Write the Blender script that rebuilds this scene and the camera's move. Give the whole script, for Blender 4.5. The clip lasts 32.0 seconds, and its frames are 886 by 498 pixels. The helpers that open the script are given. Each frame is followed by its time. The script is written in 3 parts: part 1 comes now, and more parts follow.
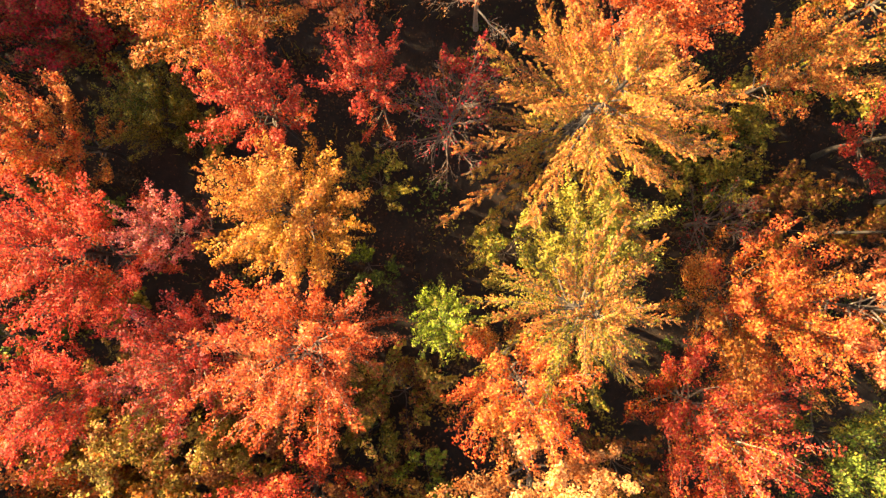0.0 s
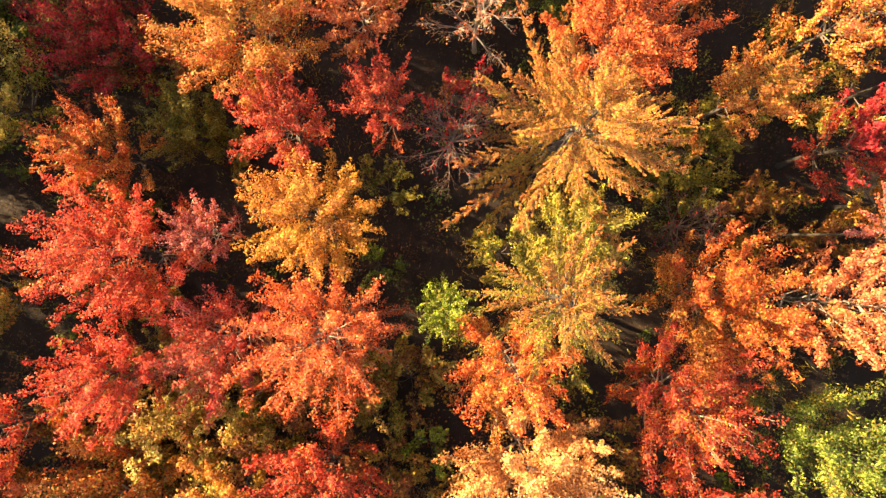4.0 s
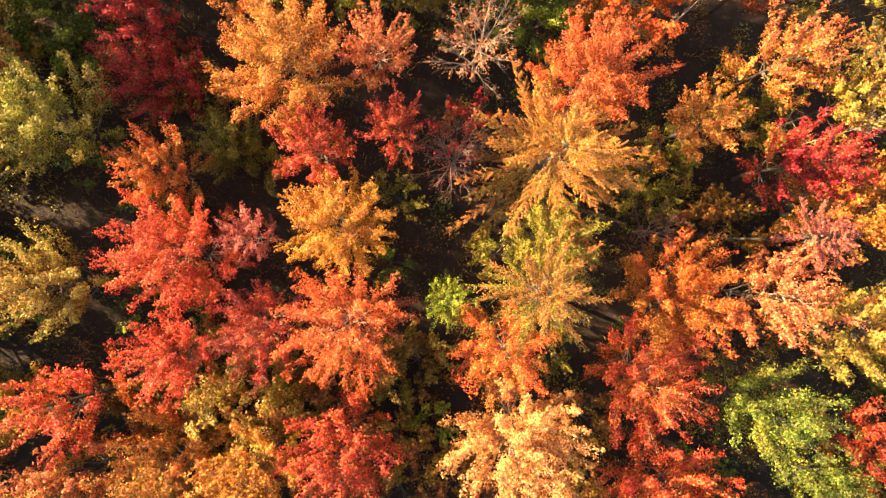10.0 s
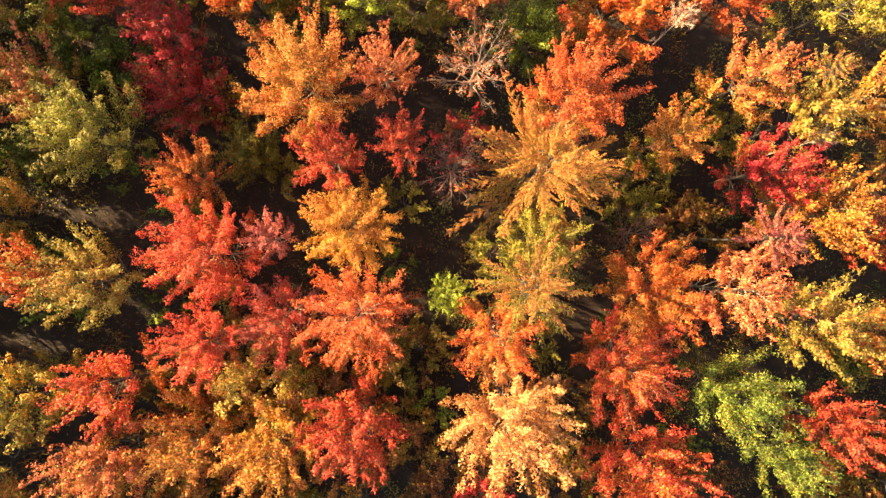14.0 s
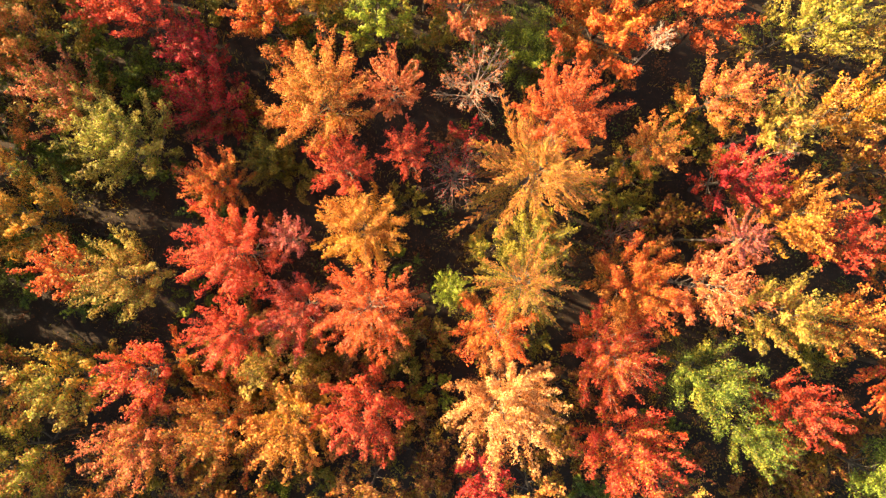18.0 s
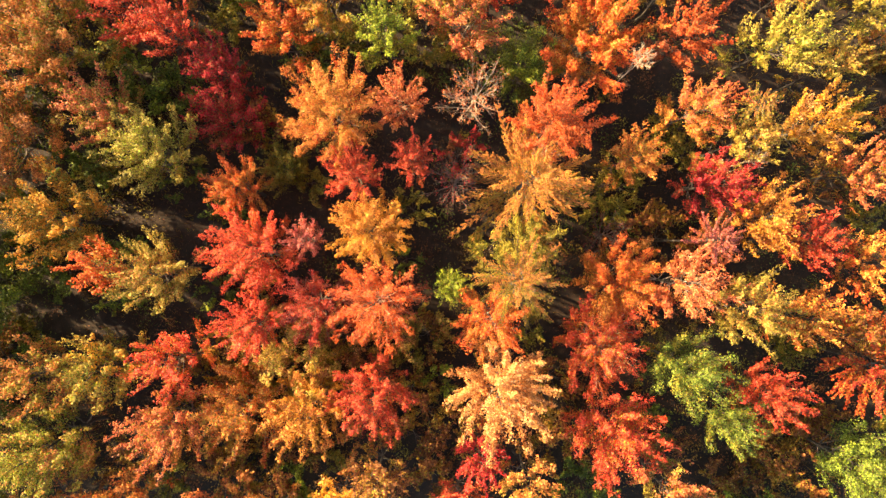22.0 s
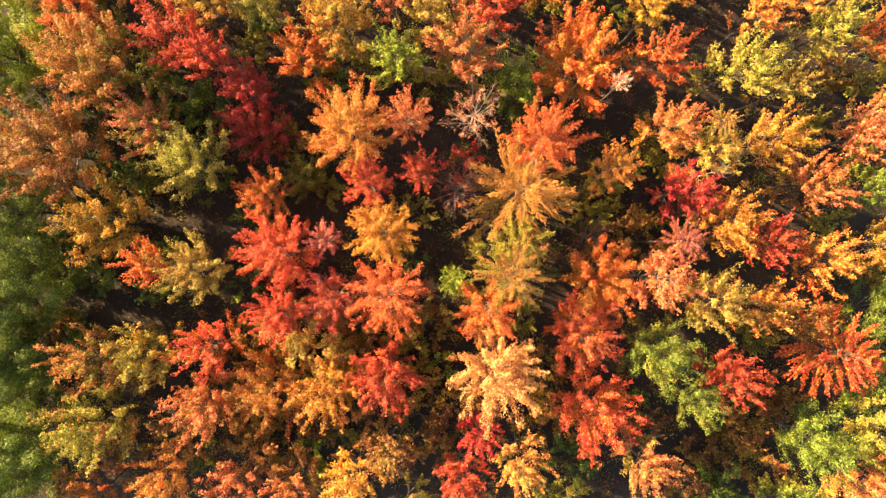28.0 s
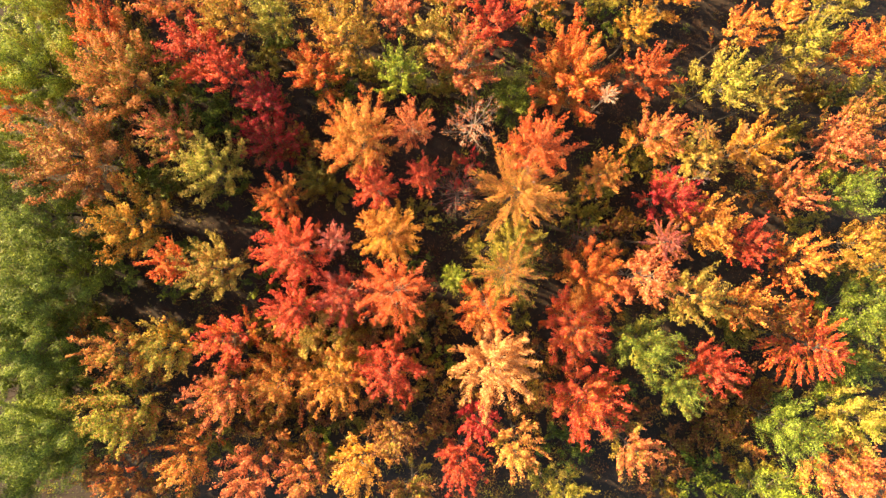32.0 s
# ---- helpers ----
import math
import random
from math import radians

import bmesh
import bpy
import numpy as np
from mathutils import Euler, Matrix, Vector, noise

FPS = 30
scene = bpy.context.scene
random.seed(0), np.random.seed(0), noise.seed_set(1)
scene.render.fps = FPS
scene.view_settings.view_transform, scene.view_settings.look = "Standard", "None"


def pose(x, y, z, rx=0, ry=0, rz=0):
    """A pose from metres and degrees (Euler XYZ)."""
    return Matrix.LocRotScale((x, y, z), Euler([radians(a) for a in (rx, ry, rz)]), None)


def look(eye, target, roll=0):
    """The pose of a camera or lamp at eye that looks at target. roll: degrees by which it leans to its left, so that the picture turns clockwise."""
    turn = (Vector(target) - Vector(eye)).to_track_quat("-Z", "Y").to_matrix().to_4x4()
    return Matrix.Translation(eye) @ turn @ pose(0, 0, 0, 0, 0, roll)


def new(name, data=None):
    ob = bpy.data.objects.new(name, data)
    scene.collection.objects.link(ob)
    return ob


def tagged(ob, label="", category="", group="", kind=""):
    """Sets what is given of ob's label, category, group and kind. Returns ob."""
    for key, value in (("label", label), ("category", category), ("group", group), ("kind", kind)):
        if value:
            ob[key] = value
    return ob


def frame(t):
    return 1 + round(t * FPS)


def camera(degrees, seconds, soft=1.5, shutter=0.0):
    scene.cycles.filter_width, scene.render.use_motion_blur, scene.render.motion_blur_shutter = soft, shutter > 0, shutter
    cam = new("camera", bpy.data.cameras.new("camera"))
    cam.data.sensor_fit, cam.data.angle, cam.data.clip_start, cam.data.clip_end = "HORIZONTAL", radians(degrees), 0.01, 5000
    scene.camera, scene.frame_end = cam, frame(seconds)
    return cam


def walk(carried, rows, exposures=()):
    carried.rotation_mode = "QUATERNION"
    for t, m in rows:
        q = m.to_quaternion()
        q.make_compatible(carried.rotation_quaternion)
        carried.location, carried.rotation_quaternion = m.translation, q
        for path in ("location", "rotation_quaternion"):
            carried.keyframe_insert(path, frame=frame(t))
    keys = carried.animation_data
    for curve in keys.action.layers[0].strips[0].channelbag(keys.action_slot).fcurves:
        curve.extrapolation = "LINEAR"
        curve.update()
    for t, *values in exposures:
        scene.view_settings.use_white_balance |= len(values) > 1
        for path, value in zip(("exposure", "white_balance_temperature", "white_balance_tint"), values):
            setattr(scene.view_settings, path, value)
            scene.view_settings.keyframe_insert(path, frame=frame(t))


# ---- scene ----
cam = camera(75.9, 32.0, soft=1.45)
# straight down over the wood, rising along the optical axis
METRES, EYE, TILT, LEAN, TURN = 25.0, 25.0, -90.0, 0.0, 0.0
ROWS = [
    (0.0, 0.0, 0.0, 0.0, -0.0, 0.0, -0.0),
    (0.5, -0.0002, -0.0141, -0.0, 0.02, -0.0, 0.0),
    (1.0, -0.0006, -0.028, 0.0001, 0.04, -0.01, 0.0),
    (1.5, -0.0011, -0.0422, 0.0001, 0.04, 0.0, -0.01),
    (2.0, -0.0013, -0.0563, 0.0001, 0.06, 0.0, -0.0),
    (2.5, -0.0016, -0.0706, 0.0001, 0.06, 0.0, -0.0),
    (3.0, -0.0018, -0.0848, 0.0003, 0.07, -0.0, -0.01),
    (3.5, -0.0019, -0.0995, 0.0003, 0.1, 0.01, -0.01),
    (5.5, -0.0058, -0.1588, 0.0031, -0.0, -0.1, -0.05),
    (6.0, -0.0061, -0.1735, 0.0036, 0.0, -0.1, -0.05),
    (6.5, -0.0065, -0.189, 0.0039, 0.0, -0.11, -0.06),
    (7.0, -0.0071, -0.204, 0.0045, -0.0, -0.13, -0.07),
    (7.5, -0.0079, -0.2198, 0.0048, -0.01, -0.13, -0.08),
    (8.0, -0.0086, -0.2352, 0.005, -0.0, -0.13, -0.08),
    (8.5, -0.0092, -0.2507, 0.0049, -0.0, -0.12, -0.09),
    (9.0, -0.0098, -0.2661, 0.0052, -0.0, -0.12, -0.1),
    (9.5, -0.01, -0.2818, 0.0051, 0.0, -0.11, -0.11),
    (10.0, -0.0102, -0.2972, 0.0051, 0.01, -0.11, -0.12),
    (10.5, -0.0103, -0.3131, 0.0053, 0.02, -0.11, -0.12),
    (11.0, -0.0106, -0.3285, 0.005, 0.02, -0.1, -0.12),
    (11.5, -0.0106, -0.3442, 0.0046, 0.04, -0.08, -0.13),
    (12.0, -0.0107, -0.3596, 0.0042, 0.04, -0.08, -0.14),
    (12.5, -0.0105, -0.3754, 0.0036, 0.05, -0.06, -0.15),
    (13.0, -0.0105, -0.3908, 0.0035, 0.05, -0.06, -0.16),
    (13.5, -0.0107, -0.4067, 0.0034, 0.05, -0.06, -0.17),
    (14.0, -0.011, -0.4222, 0.0033, 0.05, -0.06, -0.18),
    (14.5, -0.0117, -0.4381, 0.0031, 0.04, -0.06, -0.19),
    (16.5, -0.0134, -0.5006, 0.0072, 0.06, -0.26, -0.19),
    (17.0, -0.014, -0.5165, 0.0073, 0.07, -0.27, -0.19),
    (17.5, -0.0146, -0.532, 0.0076, 0.07, -0.28, -0.2),
    (18.0, -0.0149, -0.5481, 0.0079, 0.08, -0.3, -0.2),
    (18.5, -0.0155, -0.5638, 0.0082, 0.07, -0.31, -0.21),
    (19.0, -0.0157, -0.5799, 0.0083, 0.08, -0.31, -0.2),
    (19.5, -0.0161, -0.5955, 0.0087, 0.08, -0.32, -0.21),
    (20.0, -0.0166, -0.6118, 0.0089, 0.08, -0.33, -0.21),
    (20.5, -0.0169, -0.627, 0.0074, 0.08, -0.27, -0.21),
    (21.0, -0.0175, -0.6431, 0.0089, 0.08, -0.33, -0.21),
    (21.5, -0.0182, -0.6589, 0.0086, 0.08, -0.32, -0.22),
    (22.0, -0.0187, -0.6749, 0.0085, 0.09, -0.31, -0.22),
    (22.5, -0.0192, -0.6909, 0.0085, 0.09, -0.31, -0.22),
    (23.0, -0.0197, -0.7071, 0.0084, 0.1, -0.31, -0.23),
    (23.5, -0.02, -0.7232, 0.0084, 0.11, -0.31, -0.23),
    (24.0, -0.0207, -0.7394, 0.0087, 0.12, -0.31, -0.24),
    (24.5, -0.0211, -0.7554, 0.0085, 0.13, -0.31, -0.25),
    (25.0, -0.0216, -0.7717, 0.0085, 0.13, -0.33, -0.26),
    (25.5, -0.0219, -0.7876, 0.009, 0.15, -0.34, -0.27),
    (27.5, -0.0243, -0.8527, 0.0096, 0.19, -0.36, -0.3),
    (28.0, -0.0245, -0.8691, 0.0096, 0.2, -0.35, -0.3),
    (28.5, -0.025, -0.8851, 0.0097, 0.2, -0.35, -0.31),
    (29.0, -0.0256, -0.9012, 0.0096, 0.21, -0.35, -0.31),
    (29.5, -0.0257, -0.9174, 0.0098, 0.21, -0.35, -0.32),
    (30.0, -0.0259, -0.9336, 0.0094, 0.22, -0.33, -0.33),
    (30.5, -0.026, -0.9496, 0.0065, 0.23, -0.23, -0.33),
    (31.0, -0.0264, -0.9659, 0.0089, 0.24, -0.32, -0.33),
    (31.5, -0.0263, -0.9819, 0.0082, 0.25, -0.29, -0.34),
    (32.0, -0.0264, -0.9986, 0.0081, 0.27, -0.28, -0.35),
]
walk(cam, [(t, pose(0, 0, EYE, TILT, LEAN, TURN) @ pose(METRES * x, METRES * y, METRES * z, 90 + pitch, roll, yaw)) for t, x, y, z, yaw, pitch, roll in ROWS],
     [(0.0, 2.65, 7700.0, 10.0), (32.0, 2.65, 7700.0, 10.0)])

# ---- light: low autumn sun ----
SUN_FROM, SUN_UP = 157.0, 20.5      # degrees: bearing from +x towards +y, and height
world = bpy.data.worlds.new("sky")
scene.world = world
world.use_nodes = True
wn = world.node_tree
sky = wn.nodes.new("ShaderNodeTexSky")
sky.sky_type, sky.sun_disc = "NISHITA", False
sky.sun_elevation, sky.sun_rotation = radians(SUN_UP), radians(90.0 - SUN_FROM)
wn.links.new(sky.outputs[0], wn.nodes["Background"].inputs[0])
wn.nodes["Background"].inputs[1].default_value = 0.083
sun = new("sun", bpy.data.lights.new("sun", "SUN"))
sun.data.energy, sun.data.angle, sun.data.color = 5.0, radians(0.5), (1.0, 0.78, 0.50)
sx, sy = math.cos(radians(SUN_FROM)), math.sin(radians(SUN_FROM))
sun.matrix_world = look((60 * sx, 60 * sy, 60 * math.tan(radians(SUN_UP))), (0, 0, 0))


# ---- materials ----
def nodes_of(name):
    m = bpy.data.materials.new(name)
    m.use_nodes = True
    return m, m.node_tree, m.node_tree.nodes["Principled BSDF"]


def ramp(nt, fac, stops):
    r = nt.nodes.new("ShaderNodeValToRGB")
    while len(r.color_ramp.elements) < len(stops):
        r.color_ramp.elements.new(0.5)
    for e, (p, c) in zip(r.color_ramp.elements, stops):
        e.position, e.color = p, (*c, 1)
    nt.links.new(fac, r.inputs[0])
    return r.outputs[0]


def noise_node(nt, scale, detail=4.0, rough=0.6):
    co = nt.nodes.new("ShaderNodeTexCoord")
    n = nt.nodes.new("ShaderNodeTexNoise")
    n.inputs["Scale"].default_value, n.inputs["Detail"].default_value = scale, detail
    n.inputs["Roughness"].default_value = rough
    nt.links.new(co.outputs["Object"], n.inputs["Vector"])
    return n.outputs["Fac"]


def leaf_material(name, deep, main, pale, through_light=0.27):
    """Leaf blades: every blade has a shade of its own, and boughs drift between deep and pale."""
    m, nt, b = nodes_of(name)
    geo = nt.nodes.new("ShaderNodeNewGeometry")
    big = noise_node(nt, 0.55, 3.0)
    mix = nt.nodes.new("ShaderNodeMath")
    mix.operation = "MULTIPLY_ADD"
    nt.links.new(geo.outputs["Random Per Island"], mix.inputs[0])
    mix.inputs[1].default_value = 0.85
    half = nt.nodes.new("ShaderNodeMath")
    half.operation = "MULTIPLY_ADD"
    nt.links.new(big, half.inputs[0])
    half.inputs[1].default_value, half.inputs[2].default_value = 1.1, -0.50
    nt.links.new(half.outputs[0], mix.inputs[2])
    brown = tuple(0.45 * a + 0.55 * c for a, c in zip(deep, (0.16, 0.07, 0.03)))
    colour = ramp(nt, mix.outputs[0], [(0.02, brown), (0.22, deep), (0.55, main), (0.95, pale)])
    hsv = nt.nodes.new("ShaderNodeHueSaturation")
    info = nt.nodes.new("ShaderNodeObjectInfo")
    val = nt.nodes.new("ShaderNodeMapRange")
    val.inputs["To Min"].default_value, val.inputs["To Max"].default_value = 0.85, 1.15
    nt.links.new(info.outputs["Random"], val.inputs["Value"])
    nt.links.new(val.outputs[0], hsv.inputs["Value"])
    nt.links.new(colour, hsv.inputs["Color"])
    nt.links.new(hsv.outputs[0], b.inputs["Base Color"])
    b.inputs["Roughness"].default_value = 0.55
    b.inputs["Specular IOR Level"].default_value = 0.18
    tr = nt.nodes.new("ShaderNodeBsdfTranslucent")
    nt.links.new(hsv.outputs[0], tr.inputs[0])
    mx = nt.nodes.new("ShaderNodeMixShader")
    mx.inputs[0].default_value = through_light
    nt.links.new(b.outputs[0], mx.inputs[1])
    nt.links.new(tr.outputs[0], mx.inputs[2])
    nt.links.new(mx.outputs[0], nt.nodes["Material Output"].inputs[0])
    return m


LEAF = {
    "red": leaf_material("red leaf", (0.32, 0.02, 0.014), (0.60, 0.055, 0.03), (0.74, 0.16, 0.08)),
    "crimson": leaf_material("crimson leaf", (0.22, 0.008, 0.014), (0.46, 0.02, 0.03), (0.6, 0.06, 0.055)),
    "vermilion": leaf_material("vermilion leaf", (0.38, 0.036, 0.012), (0.67, 0.112, 0.024), (0.78, 0.215, 0.06)),
    "orange": leaf_material("orange leaf", (0.38, 0.095, 0.018), (0.65, 0.228, 0.042), (0.76, 0.37, 0.10)),
    "salmon": leaf_material("salmon leaf", (0.42, 0.075, 0.03), (0.61, 0.15, 0.06), (0.69, 0.265, 0.12)),
    "peach": leaf_material("peach leaf", (0.48, 0.18, 0.05), (0.71, 0.325, 0.11), (0.78, 0.47, 0.20)),
    "gold": leaf_material("gold leaf", (0.42, 0.15, 0.016), (0.65, 0.285, 0.032), (0.72, 0.40, 0.07)),
    "yellow": leaf_material("yellow leaf", (0.16, 0.125, 0.016), (0.29, 0.22, 0.035), (0.42, 0.34, 0.08)),
    "tawny": leaf_material("tawny leaf", (0.36, 0.10, 0.022), (0.62, 0.21, 0.055), (0.72, 0.34, 0.12)),
    "tan": leaf_material("tan leaf", (0.32, 0.092, 0.024), (0.60, 0.192, 0.045), (0.69, 0.29, 0.085)),
    "straw": leaf_material("straw leaf", (0.22, 0.145, 0.022), (0.38, 0.26, 0.045), (0.49, 0.37, 0.085)),
    "ochre": leaf_material("ochre leaf", (0.24, 0.11, 0.014), (0.42, 0.22, 0.028), (0.56, 0.34, 0.06)),
    "olive": leaf_material("olive leaf", (0.13, 0.10, 0.012), (0.27, 0.22, 0.024), (0.42, 0.36, 0.055)),
    "lime": leaf_material("lime leaf", (0.12, 0.165, 0.012), (0.26, 0.33, 0.025), (0.44, 0.47, 0.06)),
    "green": leaf_material("green leaf", (0.045, 0.075, 0.01), (0.105, 0.148, 0.02), (0.23, 0.275, 0.045)),
    "rust": leaf_material("rust leaf", (0.13, 0.042, 0.013), (0.25, 0.085, 0.026), (0.38, 0.16, 0.055)),
    "brown": leaf_material("brown leaf", (0.045, 0.022, 0.01), (0.08, 0.04, 0.018), (0.13, 0.07, 0.03)),
    "pink": leaf_material("pink leaf", (0.34, 0.05, 0.045), (0.56, 0.12, 0.11), (0.68, 0.26, 0.2)),
}


def bark_material(name, dark, light):
    m, nt, b = nodes_of(name)
    fac = noise_node(nt, 9.0, 8.0, 0.7)
    c = ramp(nt, fac, [(0.3, dark), (0.7, light)])
    nt.links.new(c, b.inputs["Base Color"])
    b.inputs["Roughness"].default_value = 0.85
    bump = nt.nodes.new("ShaderNodeBump")
    bump.inputs["Strength"].default_value, bump.inputs["Distance"].default_value = 0.6, 0.02
    nt.links.new(noise_node(nt, 30.0, 6.0), bump.inputs["Height"])
    nt.links.new(bump.outputs[0], b.inputs["Normal"])
    return m


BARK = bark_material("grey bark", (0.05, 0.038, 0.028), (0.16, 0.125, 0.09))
# trunks: bark colour darkened to stand in for shade under the crowns
BARK_SHADED = bark_material("shaded trunk bark", (0.018, 0.014, 0.01), (0.06, 0.048, 0.036))
BARK_TAN = bark_material("tan bark", (0.17, 0.125, 0.085), (0.40, 0.32, 0.23))
BARK_PALE = bark_material("pale bark", (0.26, 0.20, 0.14), (0.52, 0.43, 0.32))
BARK_DARK = bark_material("brown bark", (0.06, 0.04, 0.03), (0.2, 0.14, 0.1))

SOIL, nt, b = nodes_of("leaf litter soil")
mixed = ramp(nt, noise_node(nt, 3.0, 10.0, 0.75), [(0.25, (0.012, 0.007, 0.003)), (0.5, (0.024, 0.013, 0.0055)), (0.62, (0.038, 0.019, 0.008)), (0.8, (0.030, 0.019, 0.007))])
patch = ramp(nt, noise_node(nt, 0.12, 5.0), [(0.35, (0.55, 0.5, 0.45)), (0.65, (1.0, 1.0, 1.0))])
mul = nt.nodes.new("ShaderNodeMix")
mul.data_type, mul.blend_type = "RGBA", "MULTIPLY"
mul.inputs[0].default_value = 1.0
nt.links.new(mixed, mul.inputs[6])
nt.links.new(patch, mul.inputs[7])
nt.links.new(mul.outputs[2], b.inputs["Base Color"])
b.inputs["Roughness"].default_value = 0.95
bump = nt.nodes.new("ShaderNodeBump")
bump.inputs["Strength"].default_value, bump.inputs["Distance"].default_value = 0.8, 0.05
nt.links.new(noise_node(nt, 14.0, 8.0, 0.7), bump.inputs["Height"])
nt.links.new(bump.outputs[0], b.inputs["Normal"])


# ---- mesh helpers ----
def mesh_of(name, verts, quads, mats, index=None, smooth=False):
    """One mesh from arrays of corners and of faces with three or four sides."""
    me = bpy.data.meshes.new(name)
    verts, quads = np.asarray(verts, np.float32), np.asarray(quads, np.int32)
    me.vertices.add(len(verts))
    me.vertices.foreach_set("co", verts.ravel())
    me.loops.add(quads.size)
    me.loops.foreach_set("vertex_index", quads.ravel())
    me.polygons.add(len(quads))
    me.polygons.foreach_set("loop_start", np.arange(0, quads.size, quads.shape[1], dtype=np.int32))
    if index is not None:
        me.polygons.foreach_set("material_index", np.asarray(index, np.int32))
    if smooth:
        me.polygons.foreach_set("use_smooth", np.ones(len(quads), bool))
    for m in mats:
        me.materials.append(m)
    me.update(calc_edges=True)
    return me


def part(name, me, parent, label=""):
    ob = new(name, me)
    ob.parent = parent
    return tagged(ob, label)


def tube(points, radii, sides):
    """A tapered stem along the points: corners and faces."""
    p = np.asarray(points, float)
    d = np.gradient(p, axis=0)
    d /= np.linalg.norm(d, axis=1)[:, None] + 1e-9
    ref = np.array([0.31, 0.17, 0.93]) if abs(d[0][2]) < 0.8 else np.array([0.95, 0.2, 0.1])
    a = np.cross(d, ref)
    a /= np.linalg.norm(a, axis=1)[:, None]
    c = np.cross(d, a)
    w = np.linspace(0, 2 * np.pi, sides, endpoint=False)
    ring = a[:, None] * np.cos(w)[None, :, None] + c[:, None] * np.sin(w)[None, :, None]
    v = (p[:, None] + ring * np.asarray(radii)[:, None, None]).reshape(-1, 3)
    i, j = np.meshgrid(np.arange(len(p) - 1), np.arange(sides), indexing="ij")
    k = (j + 1) % sides
    q = np.stack([i * sides + j, i * sides + k, (i + 1) * sides + k, (i + 1) * sides + j], -1).reshape(-1, 4)
    return v, q


def joined(tubes):
    vs, qs, n = [], [], 0
    for v, q in tubes:
        vs.append(v)
        qs.append(q + n)
        n += len(v)
    return np.concatenate(vs), np.concatenate(qs)


def blades(g, centre, length, outward, lift=0.45, three=False):
    """Folded leaf blades: each a rhomb with a raised rim, turned at random about an upward and outward lean."""
    n = len(centre)
    up = g.normal(size=(n, 3)) * 0.4 + outward
    up[:, 2] += lift
    up /= np.linalg.norm(up, axis=1)[:, None] + 1e-9
    t = np.cross(up, g.normal(size=(n, 3)))
    t /= np.linalg.norm(t, axis=1)[:, None] + 1e-9
    s = np.cross(up, t)
    L = (length * g.uniform(0.65, 1.3, n))[:, None]
    if three:
        v = np.stack([centre - t * L * 0.5, centre + s * L * 0.42 + t * L * 0.45, centre - s * L * 0.42 + t * L * 0.45], 1)
        return v.reshape(-1, 3), np.arange(3 * n).reshape(-1, 3)
    fold = up * L * g.uniform(0.02, 0.2, n)[:, None]
    v = np.stack([centre - t * L * 0.5, centre + s * L * 0.4 + fold + t * L * 0.08, centre + t * L * 0.5, centre - s * L * 0.4 + fold + t * L * 0.08], 1)
    return v.reshape(-1, 3), np.arange(4 * n).reshape(-1, 4)


# leaf mixes: main leaf, second leaf, share of the second (more of it low in the crown), words, inner leaf
MIX = {
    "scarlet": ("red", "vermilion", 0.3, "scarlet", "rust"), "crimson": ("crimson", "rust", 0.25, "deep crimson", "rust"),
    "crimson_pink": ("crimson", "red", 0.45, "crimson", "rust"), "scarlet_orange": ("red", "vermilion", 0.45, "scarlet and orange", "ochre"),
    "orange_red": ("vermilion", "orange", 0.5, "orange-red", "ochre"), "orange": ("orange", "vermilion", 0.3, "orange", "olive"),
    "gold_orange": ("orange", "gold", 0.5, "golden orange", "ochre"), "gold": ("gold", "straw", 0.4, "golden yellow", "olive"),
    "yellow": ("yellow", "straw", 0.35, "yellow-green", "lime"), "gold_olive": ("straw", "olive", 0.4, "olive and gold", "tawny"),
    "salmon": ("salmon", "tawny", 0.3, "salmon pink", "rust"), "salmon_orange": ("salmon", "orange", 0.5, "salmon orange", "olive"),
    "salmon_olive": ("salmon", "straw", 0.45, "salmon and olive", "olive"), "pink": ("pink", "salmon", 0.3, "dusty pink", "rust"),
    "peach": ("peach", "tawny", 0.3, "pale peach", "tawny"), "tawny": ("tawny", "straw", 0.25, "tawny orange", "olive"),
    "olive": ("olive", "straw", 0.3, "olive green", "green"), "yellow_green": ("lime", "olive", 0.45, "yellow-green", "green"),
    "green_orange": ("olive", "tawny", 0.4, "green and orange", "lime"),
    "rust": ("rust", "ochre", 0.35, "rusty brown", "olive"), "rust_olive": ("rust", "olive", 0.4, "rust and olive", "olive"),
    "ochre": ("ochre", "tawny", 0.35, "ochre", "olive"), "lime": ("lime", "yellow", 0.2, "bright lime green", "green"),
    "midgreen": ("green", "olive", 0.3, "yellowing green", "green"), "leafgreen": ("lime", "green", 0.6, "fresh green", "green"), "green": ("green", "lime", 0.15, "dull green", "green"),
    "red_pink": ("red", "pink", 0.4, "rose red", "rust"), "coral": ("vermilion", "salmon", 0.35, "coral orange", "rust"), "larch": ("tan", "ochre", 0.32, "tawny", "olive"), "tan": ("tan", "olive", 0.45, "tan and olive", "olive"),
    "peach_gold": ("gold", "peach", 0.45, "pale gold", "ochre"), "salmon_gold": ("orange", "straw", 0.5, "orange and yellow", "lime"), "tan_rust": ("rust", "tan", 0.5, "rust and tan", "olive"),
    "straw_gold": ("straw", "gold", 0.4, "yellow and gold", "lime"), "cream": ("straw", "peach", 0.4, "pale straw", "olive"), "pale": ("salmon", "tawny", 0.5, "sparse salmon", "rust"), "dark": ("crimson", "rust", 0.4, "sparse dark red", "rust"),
}
count = [0]


